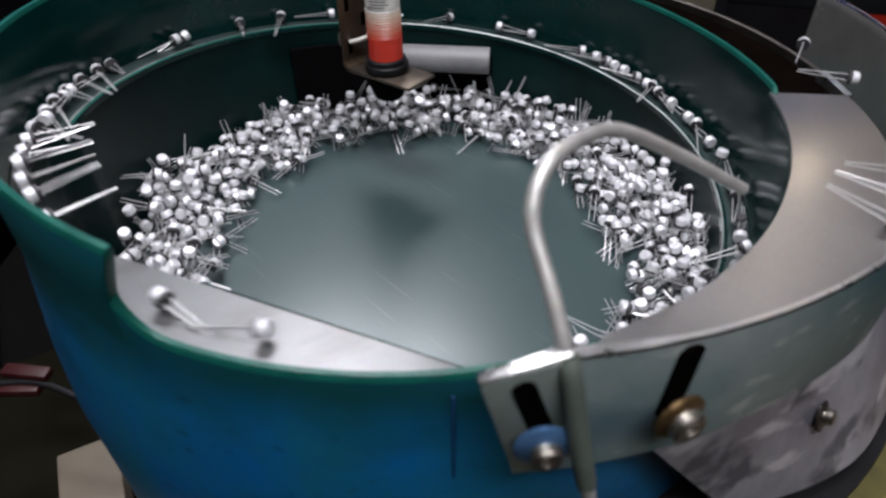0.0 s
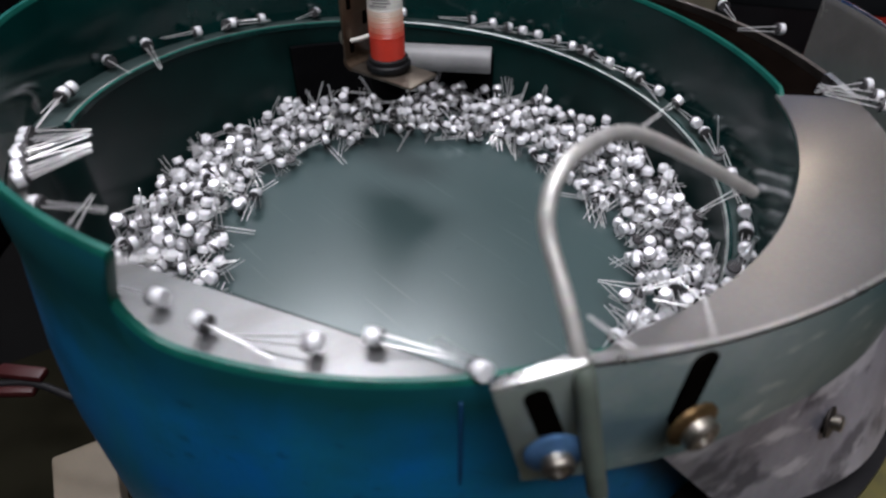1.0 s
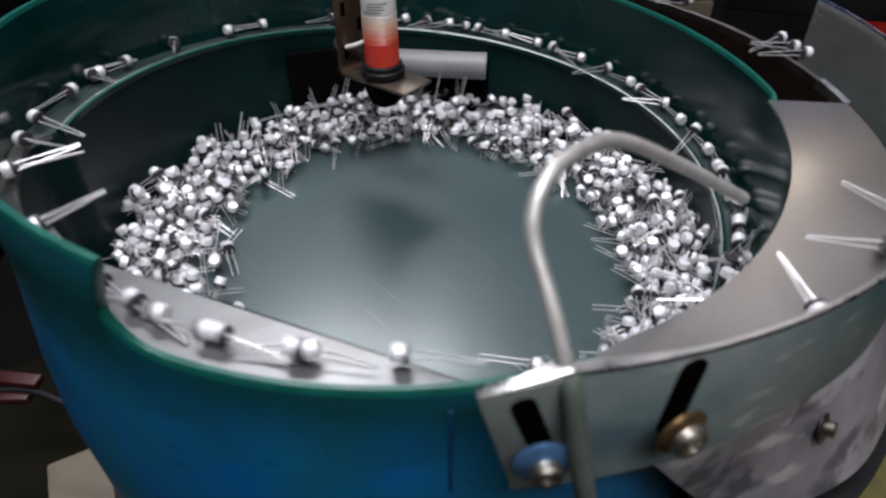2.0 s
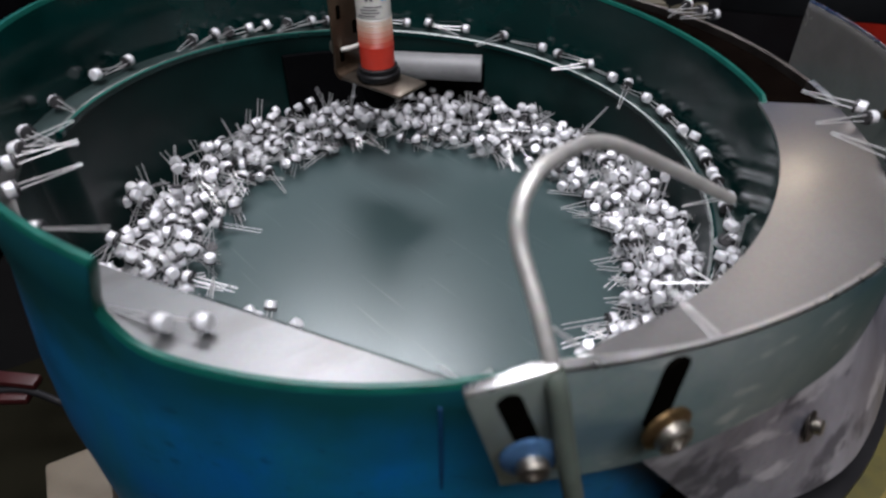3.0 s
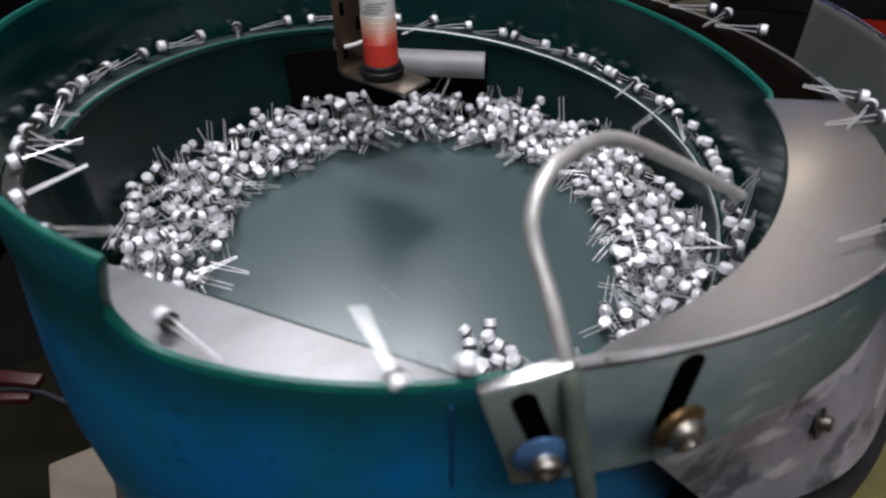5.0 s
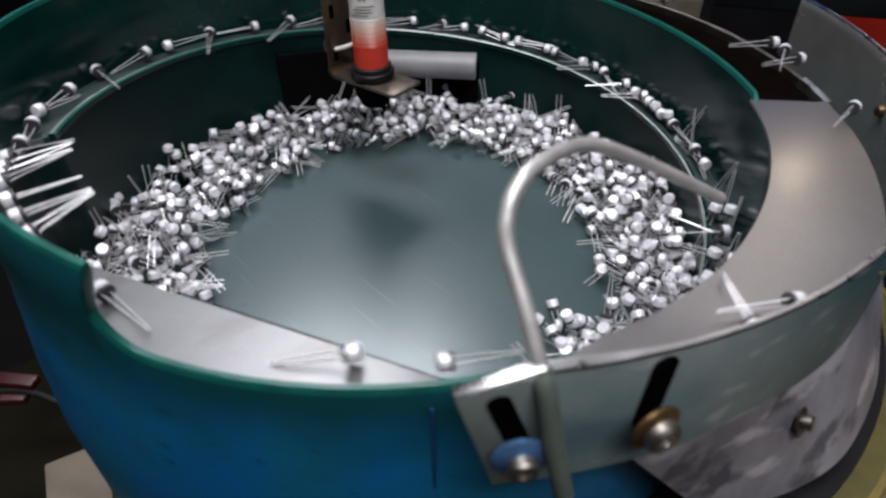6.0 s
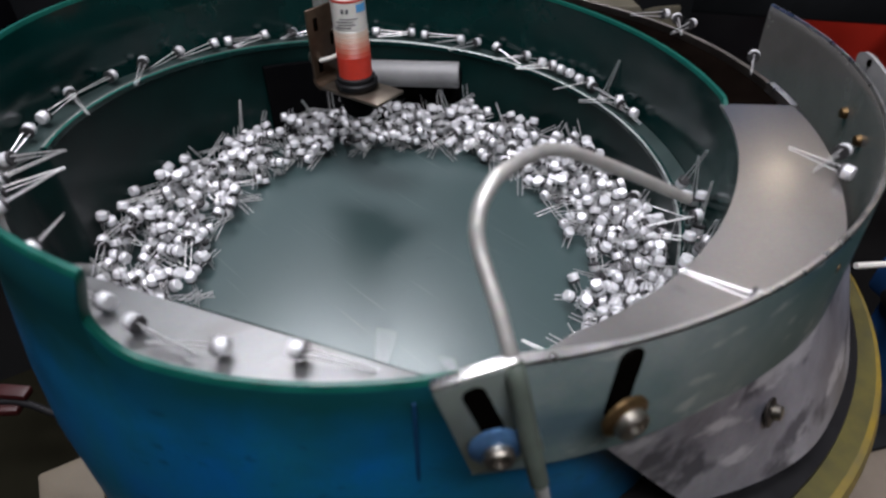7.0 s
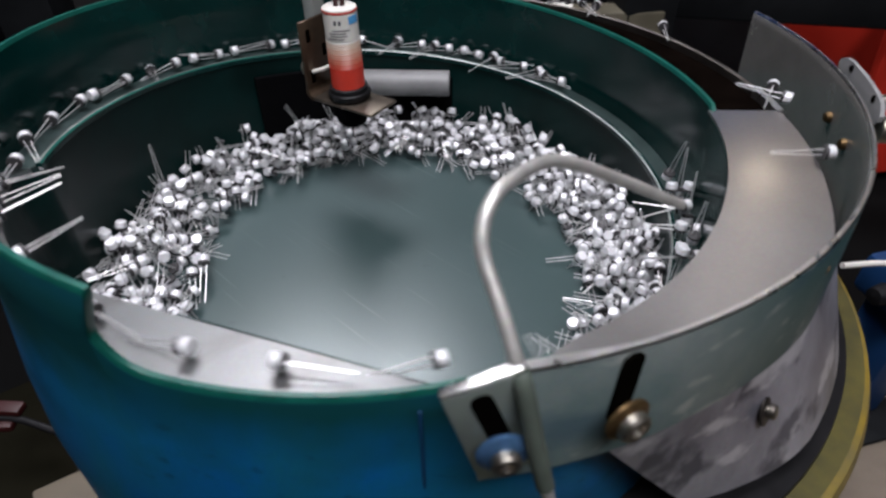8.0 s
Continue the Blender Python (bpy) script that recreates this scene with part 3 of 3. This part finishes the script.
# Pale tube added in place of a bright reflection on the inner wall.
tagged(part("reflection_bar", lathe([(0.0, -0.033), (0.0078, -0.033), (0.0082, -0.0325), (0.0082, 0.0325), (0.0078, 0.033), (0.0, 0.033)], 40), DULL), "pale tube on the black pad in place of a bright reflection", "bar").matrix_world = pose(0.018, 0.1280, 0.0405, 0, 0, -9) @ pose(0, 0, 0, 0, 90, 0)

# ---- things round the bowl ----


def boxlike(name, label, category, size, m, material, bevel=0.004, group=""):
    return tagged(part(name, block(*size, m, bevel), material), label, category, group)


boxlike("cardboard_block", "small tan cardboard block beside the feeder", "box", (0.036, 0.140, 0.05), pose(-0.1890, -0.0720, -0.181, 0, 0, 25), TAN, 0.002)


def control_box():
    c = thing("control_box", "low olive enamelled control box with a lid beside the feeder", "box")
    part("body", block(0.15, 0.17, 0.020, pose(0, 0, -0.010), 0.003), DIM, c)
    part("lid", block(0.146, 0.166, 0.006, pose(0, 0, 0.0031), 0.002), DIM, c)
    part("panel", block(0.03, 0.12, 0.03, pose(-0.02, 0.16, -0.004), 0.003), OLIVE, c)
    c.matrix_world = pose(-0.285, 0.0, -0.18, 0, 0, 28)


control_box()


def red_clamp():
    c = thing("cable_clamp", "red cable clamp on a black lead", "clamp")
    part("jaw", block(0.030, 0.009, 0.006, pose(0, 0.008, 0.004), 0.002), CLAMP, c)
    part("jaw", block(0.027, 0.008, 0.006, pose(-0.003, 0.000, -0.003, 0, 0, 8), 0.002), CLAMP, c)
    part("lead", tube([(-0.02, 0, 0), (0.01, 0.004, 0.0), (0.05, -0.003, -0.004), (0.09, 0.004, -0.008)], 0.0022), BLACK, c)
    c.matrix_world = pose(-0.242, 0.0, -0.106, 0, 0, -10)


red_clamp()


def red_bin():
    b = thing("red_bin", "large red plastic parts bin behind the feeder", "bin")
    part("side", block(0.30, 0.012, 0.30, pose(0, 0, 0.15, -8), 0.004), REDBIN, b)
    part("side", block(0.012, 0.26, 0.30, pose(-0.145, 0.13, 0.15, 0, -6), 0.004), REDBIN, b)
    part("side", block(0.012, 0.26, 0.30, pose(0.145, 0.13, 0.15, 0, 6), 0.004), REDBIN, b)
    part("side", block(0.30, 0.012, 0.30, pose(0, 0.26, 0.15, 8), 0.004), REDBIN, b)
    part("base", block(0.29, 0.26, 0.01, pose(0, 0.13, 0.006), 0.002), REDBIN, b)
    b.matrix_world = pose(0.690, 0.345, -0.19, 0, 0, 4) @ Matrix.Diagonal((1, 1, 1.3, 1))


red_bin()


def dark_machine():
    m = thing("dark_machine", "dark painted machine frame behind the feeder", "machine")
    part("frame", block(0.72, 0.20, 0.46, pose(0.16, 0.60, 0.03), 0.01), MACH, m)
    part("post", block(0.05, 0.05, 0.55, pose(0.25, 0.30, 0.075), 0.004), MACH, m)
    part("post", block(0.05, 0.05, 0.55, pose(-0.30, 0.36, 0.075), 0.004), MACH, m)
    part("beam", block(0.36, 0.04, 0.05, pose(0.36, 0.36, 0.02, 0, 0, -18), 0.004), MACH, m)
    for x in (0.05, 0.16, 0.27):
        part("bolt", lathe([(0.0, 0), (0.008, 0), (0.008, 0.005), (0.0, 0.006)], 12), BOLT, m).matrix_local = pose(x, 0.499, 0.08, 90)


dark_machine()
boxlike("blue_cabinet", "blue painted machine cabinet far behind", "cabinet", (0.5, 0.3, 0.9), pose(0.85, 1.05, 0.25, 0, 0, 10), BLUEBOX, 0.01)
boxlike("blue_cabinet", "blue painted machine cabinet far behind", "cabinet", (0.3, 0.3, 0.9), pose(-0.700, 0.80, 0.25, 0, 0, 4), BLUEBOX, 0.01)
boxlike("cover_plate", "pale olive cover plate behind the bowl wall", "plate", (0.105, 0.030, 0.215), pose(0.212, 0.292, -0.0775, 0, 0, -6), PALE, 0.003)
boxlike("paper_sheet", "small folded white paper on the cover plate", "paper", (0.018, 0.022, 0.003), pose(0.172, 0.288, 0.0325, 0, 0, -20), WHITE, 0.0008)


def blue_stand():
    b = thing("blue_stand", "small dark blue painted machine stand on the table", "stand")
    part("foot", block(0.06, 0.08, 0.012, pose(0, 0, 0.006), 0.002), MACH, b)
    part("column", block(0.026, 0.036, 0.10, pose(0, 0, 0.062), 0.003), DEEP, b)
    part("head", block(0.044, 0.052, 0.030, pose(0, 0, 0.127), 0.004), DEEP, b)
    part("knob", lathe([(0.0, 0), (0.007, 0), (0.008, 0.003), (0.006, 0.012), (0.0, 0.013)], 16), BLACK, b).matrix_local = pose(-0.022, 0, 0.127, 0, -90, 0)
    b.matrix_world = pose(0.352, 0.012, -0.20, 0, 0, 8)


blue_stand()
boxlike("cardboard_sheet", "tan cardboard sheet lying on the table", "cardboard", (0.34, 0.30, 0.008), pose(0.455, -0.13, -0.196, 0, 0, 6), BOARD, 0.002)
# Made-up black box that hides the lit background on the left.
boxlike("dark_backdrop", "black box added to darken the background beside the feeder", "cabinet", (0.16, 0.70, 0.22), pose(-0.485, 0.22, -0.09, 0, 0, 0), SHADE, 0.006)


def air_hose():
    """A thin pale rod that reaches in beside the drive."""
    h = part("metal_rod", tube([(0.232, -0.040, 0.003), (0.262, -0.036, -0.002), (0.318, -0.026, -0.020), (0.338, -0.006, -0.058)], 0.0016, 8), WHITE)
    tagged(h, "thin pale rod standing out from the blue stand", "rod")


air_hose()

# ---- small metal-can parts ----
CAP_R, CAP_H, LEAD_L = 0.0027, 0.0043, 0.0200
MESHES = {}


def component_meshes():
    """The meshes that all the small parts share: can along +z from its base, leads along -z."""
    parent = None
    can = part("can", lathe([(0.0, 0.0012), (CAP_R, 0.0012), (CAP_R, CAP_H - 0.0008), (CAP_R * 0.93, CAP_H - 0.0002), (CAP_R * 0.85, CAP_H), (0.0, CAP_H)], 14), CAN, parent)
    head = part("header", lathe([(0.0, 0.0), (CAP_R * 1.02, 0.0), (CAP_R * 1.06, 0.0006), (CAP_R * 1.02, 0.00125), (0.0, 0.00125)], 14), BASE, parent)
    lead = part("lead", lathe([(0.0, -LEAD_L), (0.00026, -LEAD_L), (0.00026, 0.0002), (0.0, 0.0002)], 6), LEAD, parent)
    for key, ob in (("can", can), ("header", head), ("lead", lead)):
        MESHES[key] = ob.data
        bpy.data.objects.remove(ob)


component_meshes()


def component(label, group):
    c = thing("electronic_component", label, "electronic component", group)
    for n in ("can", "header"):
        new(n, MESHES[n]).parent = c
    for x in (-0.0013, 0.0013):
        ld = new("lead", MESHES["lead"])
        ld.parent = c
        ld.matrix_local = pose(x, 0, 0, 0, 3 if x > 0 else -2, 0)
    return c


def clump(offsets):
    """A knot of parts that move on together, in one mesh."""
    bm = bmesh.new()
    for m in offsets:
        for n, i in (("can", 0), ("header", 1), ("lead", 2)):
            for x in ((-0.0013, 0.0013) if n == "lead" else (0,)):
                k = len(bm.verts)
                q = len(bm.faces)
                bm.from_mesh(MESHES[n])
                bm.verts.ensure_lookup_table()
                bm.faces.ensure_lookup_table()
                bmesh.ops.transform(bm, matrix=m @ Matrix.Translation((x, 0, 0)), verts=bm.verts[k:])
                for f in bm.faces[q:]:
                    f.material_index = i
    ob = part("component_clump", bm, [CAN, BASE, LEAD])
    return tagged(ob, "knot of loose silver components with thin leads", "components", kind="stuff")


MOVES = []
rng = random.Random(7)
STEP = 0.4
TIMES = [round(i * STEP, 3) for i in range(21)]


def turn_to(axis, spin):
    """Turns the can's axis (+z) to the given direction."""
    return Vector(axis).normalized().to_track_quat("Z", "Y").to_matrix().to_4x4() @ pose(0, 0, 0, 0, 0, spin)


def travel(table, s):
    """Degrees round the bowl after s seconds of one lap, from rows (degrees, degrees a second)."""
    total = sum((b[0] - a[0]) / a[1] for a, b in zip(table, table[1:]))
    lap, s = divmod(s, total)
    for a, b in zip(table, table[1:]):
        d = (b[0] - a[0]) / a[1]
        if s <= d:
            return a[0] + a[1] * s + 360 * lap
        s -= d
    return table[-1][0] + 360 * lap


def lap_time(table):
    return sum((b[0] - a[0]) / a[1] for a, b in zip(table, table[1:]))


PILE = [(-50, 19), (10, 22), (60, 25), (205, 26), (222, 95), (310, 19)]
LOOP = [(-60, 14), (-17, 20), (40, 26), (60, 33), (192, 21), (217, 60), (285, 22), (640, 22)]
FOOT_TIME = 43 / 14


def wobble(m, t, seed, amount):
    """The tremble of a part on the vibrating bowl."""
    r = random.Random(seed * 1000 + round(t * 10))
    return m @ pose(0, 0, 0, r.uniform(-amount, amount), r.uniform(-amount, amount), r.uniform(-amount, amount))


def pile_place(s0, r, z, axis, spin, seed, r_front):
    rows = []
    for t in TIMES:
        th = travel(PILE, s0 + t)
        a = (th + 50) % 360 - 50
        rr = min(0.1372, r + 0.013 * step(-a, -20, 45)) if a < 20 else r
        rr = rr + (r_front - rr) * step(a, 205, 232) * (1 - step(a, 290, 309))
        rr -= 0.0032 * step(a, 120, 172) * (1 - step(a, 195, 205))
        zz = z if a < 205 else z + (0.0040 - z) * step(a, 205, 225)
        if a > 290:
            zz = 0.004 + (z - 0.004) * step(a, 292, 310)
        zz += (zz - 0.004) * 0.8 * step(a, 135, 185) * (1 - step(a, 205, 225))
        h = random.Random(seed * 77 + round(t * 10)).uniform(0, 0.0012)
        m = pose(0, 0, 0, 0, 0, th) @ Matrix.Translation((rr, 0, zz + h)) @ turn_to(axis, spin)
        rows.append((t, wobble(m, t, seed, 7 if seed < 3000 else 3)))
    return rows


def scatter(count, least, tops):
    """Places in the pile: seconds into the lap, radius and height, none closer than least."""
    total, got, tries = lap_time(PILE), [], 0
    while len(got) < count and tries < 120000:
        tries += 1
        s = rng.uniform(0, total)
        u = rng.random() ** 0.85
        r = 0.0968 + 0.0407 * u
        top = tops * min(1, 0.25 + 1.6 * u) * (0.75 + 0.35 * noise.noise((s * 1.7, u * 2, 3.1)))
        if rng.random() < 0.16 * (1 - u) + 0.1 * noise.noise((s * 2.3, 0, 0)) + 0.05:
            continue
        z = 0.0042 + max(0, top) * rng.random()
        p = (math.radians(travel(PILE, s)), r, z)
        q = Vector((r * math.cos(p[0]), r * math.sin(p[0]), z * 1.15))
        if all((q - o[3]).length > least for o in got):
            got.append((s, r, z, q))
    return got


def random_axis():
    up = rng.random()
    if up < 0.30:
        return (rng.uniform(-0.5, 0.5), rng.uniform(-0.5, 0.5), 1)
    if up < 0.37:
        return (rng.uniform(-0.5, 0.5), rng.uniform(-0.5, 0.5), -0.9)
    return (rng.uniform(-1, 1), rng.uniform(-1, 1), rng.uniform(-0.15, 0.45))


def build_pile():
    spots = scatter(1000, 0.0041, 0.020)
    for i, (s, r, z, q) in enumerate(spots[:175]):
        c = component("loose silver metal-can component with two thin leads", "components in the bowl")
        MOVES.append((c, pile_place(s, r, z, random_axis(), rng.uniform(0, 360), i, 0.108 + 0.022 * rng.random())))
    # the rest in knots of close neighbours
    rest = spots[175:]
    for b in range(5):
        ring = sorted(o for o in rest if b == min(4, int((o[1] - 0.0968) / 0.0082)))
        for k in range(0, len(ring), 4):
            knot = ring[k:k + 4]
            s0, r0, z0, _ = knot[0]
            a0, offsets = travel(PILE, s0), []
            for s, r, z, _ in knot:
                turn = radians(min(12, travel(PILE, s) - a0))
                place = Vector((r * math.cos(turn) - r0, r * math.sin(turn), z - z0))
                offsets.append(Matrix.Translation(place) @ turn_to(random_axis(), 0))
            MOVES.append((clump(offsets), pile_place(s0, r0, z0, (0, 0, 1), 0, 3000 + 100 * b + k, 0.110 + 0.016 * rng.random())))


def loop_place(entry, kind, seed):
    """Up the track past its foot at the given second, round to its end, over the chute and back to the floor."""
    rows = []
    rr0 = random.Random(seed)
    lean, spin = rr0.uniform(-15, 15), rr0.uniform(0, 360)
    for t in TIMES:
        a = th = travel(LOOP, max(0.0, t - entry + FOOT_TIME))
        if a < 206:
            r, z = 0.1446 - 0.0022 * step(a, 180, 190), ledge_z(a) + 0.0044
        elif a < 274:
            r, z = 0.1424 - 0.0034 * step(a, 208, 226), 0.0765 + (ledge_z(206) - 0.070) * (1 - step(a, 206, 224))
        else:
            r, z = 0.1390 - 0.019 * step(a, 274, 284), 0.0765 + (0.0045 - 0.0765) * step(a, 274, 284)
        if kind == 0:
            axis = (0.15, 1.0, 0.10)
        elif kind == 1:
            axis = (-0.1, -1.0, 0.12)
        elif kind == 2 and a < 45:
            axis = (0.75, 0.5, 0.15) if seed % 3 else (-0.25, 0.2, -1.0)
        elif kind == 2:
            axis = (0.55, -0.9, 0.08)
        else:
            axis = (0.8, -0.5, 0.0)
        if 196 < a < 220:
            axis = (1.0, 0.15, -0.06)
        if 220 <= a < 280:
            axis = (-0.05, (-1.0, 0.9)[seed % 2], 0.12)
        if a < 20 and kind == 3:
            axis = (0.2, 0.1, (-1, 1)[seed % 2])
        m = pose(0, 0, 0, 0, 0, th) @ Matrix.Translation((r, 0, z)) @ turn_to(axis, spin) @ pose(0, 0, 0, lean if a < 190 else 0.3 * lean, 0, 0)
        rows.append((t, wobble(m, t, seed, 5)))
    return rows


def gap(e):
    """Seconds between one part and the next at the foot of the track: they come in groups."""
    for until, seconds in ((-6.8, 0.15), (-5.9, 0.6), (-4.9, 0.30), (-3.5, 0.7), (-1.9, 0.13), (1.0, 0.30), (3.6, 0.18), (9.0, 0.15)):
        if e < until:
            return seconds


def build_loop():
    e, i = -8.6, 0
    while e < 5.3:
        c = component("silver metal-can component travelling along the bowl track", "components on the track")
        MOVES.append((c, loop_place(e, rng.choice((0, 0, 1, 1, 1, 2, 3, 3)), 500 + i)))
        e += gap(e) * rng.uniform(0.7, 1.3)
        i += 1


def build_bunch():
    """The next group, which crowds together at the foot of the track and creeps up it."""
    for i in range(14):
        c = component("silver metal-can component crowded at the foot of the track", "components on the track")
        kind, row = rng.random(), i % 2
        axis = (rng.uniform(-0.3, 0.1), rng.uniform(-0.4, 0.4), -1.0) if kind < 0.3 else ((0.9, rng.uniform(-0.5, 0.5), 0.1) if kind < 0.6 else (0.1, 0.3, 1.0))
        spin, th0 = rng.uniform(0, 360), -37 - 2.0 * i + rng.uniform(-1, 1)
        rows = []
        for t in TIMES:
            th = th0 + 4.0 * t
            m = pose(0, 0, 0, 0, 0, th) @ Matrix.Translation((0.1412 + 0.0045 * row, 0, ledge_z(th) + 0.0046 + 0.0058 * (i % 3 == 0))) @ turn_to(axis, spin)
            rows.append((t, wobble(m, t, 1200 + i, 6)))
        MOVES.append((c, rows))


def build_outlet():
    """Parts that leave the loop at the front and ride the outer slot."""
    leave = sum((min(b[0], 276) - a[0]) / a[1] for a, b in zip(LOOP, LOOP[1:]) if a[0] < 276) - FOOT_TIME
    for i, s in enumerate([-3.5, -2.9, -1.8, -1.65, -1.5, 0.4, 0.6, 1.0, 2.3, 2.5, 2.65, 3.5, 5.0, 5.15, 6.0]):
        c = component("silver metal-can component riding the outlet slot by its leads", "components in the outlet")
        before = loop_place(s - leave, i % 2, 900 + i)
        rows = []
        for k, t in enumerate(TIMES):
            if t <= s:
                rows.append(before[k])
                continue
            th = min(112 - 1.5 * i, -84 + 32 * min(t - s, 2.0) + 18 * max(0, t - s - 2.0))
            r = min(0.1838, strip_r(th) - 0.0080)
            lie = random.Random(i).choice(((0.95, 0.25, 0.02), (0.95, -0.2, -0.05), (0.8, -0.6, 0.0), (0.6, 0.8, 0.05)))
            m = pose(0, 0, 0, 0, 0, th) @ Matrix.Translation((r, 0, flange_z(th) + 0.0034)) @ turn_to(lie, 90)
            rows.append((t, wobble(m, t, 900 + i, 5)))
        MOVES.append((c, rows))


def build_stragglers():
    """A tangle that slides over the bare floor at the front and joins the pile again."""
    path = [(0, 178, 0.103), (1.5, 203, 0.098), (2.8, 225, 0.082), (3.5, 245, 0.066), (4.2, 271, 0.067), (5.3, 305, 0.076), (6.1, 322, 0.089), (7, 336, 0.098), (8, 354, 0.105)]
    for i in range(24):
        c = component("loose silver component in a small tangle on the bare bowl floor", "components in the bowl")
        lag, out = (0.0, 0.0) if i == 0 else ((9.0, 0.002) if i == 1 else (rng.uniform(0, 15), 0.006 + 0.036 * rng.random() ** 0.8))
        up = 0.004 + 0.010 * rng.random() * (i % 2)
        axis, spin = (-0.5 + rng.uniform(-0.3, 0.5), rng.uniform(-0.7, 0.5), rng.uniform(0.1, 0.9)), rng.uniform(0, 360)
        rows = []
        for t in TIMES:
            k = max(q for q in range(len(path) - 1) if path[q][0] <= t)
            u = (t - path[k][0]) / (path[k + 1][0] - path[k][0])
            th = path[k][1] + (path[k + 1][1] - path[k][1]) * u - lag
            r = min(0.132, path[k][2] + (path[k + 1][2] - path[k][2]) * u + out)
            rows.append((t, wobble(pose(0, 0, 0, 0, 0, th) @ Matrix.Translation((r, 0, up)) @ turn_to(axis, spin), t, 1500 + i, 5)))
        MOVES.append((c, rows))


build_pile()
build_stragglers()
build_loop()
build_bunch()
build_outlet()


def motions():
    for ob, rows in MOVES:
        walk(ob, rows)


motions()
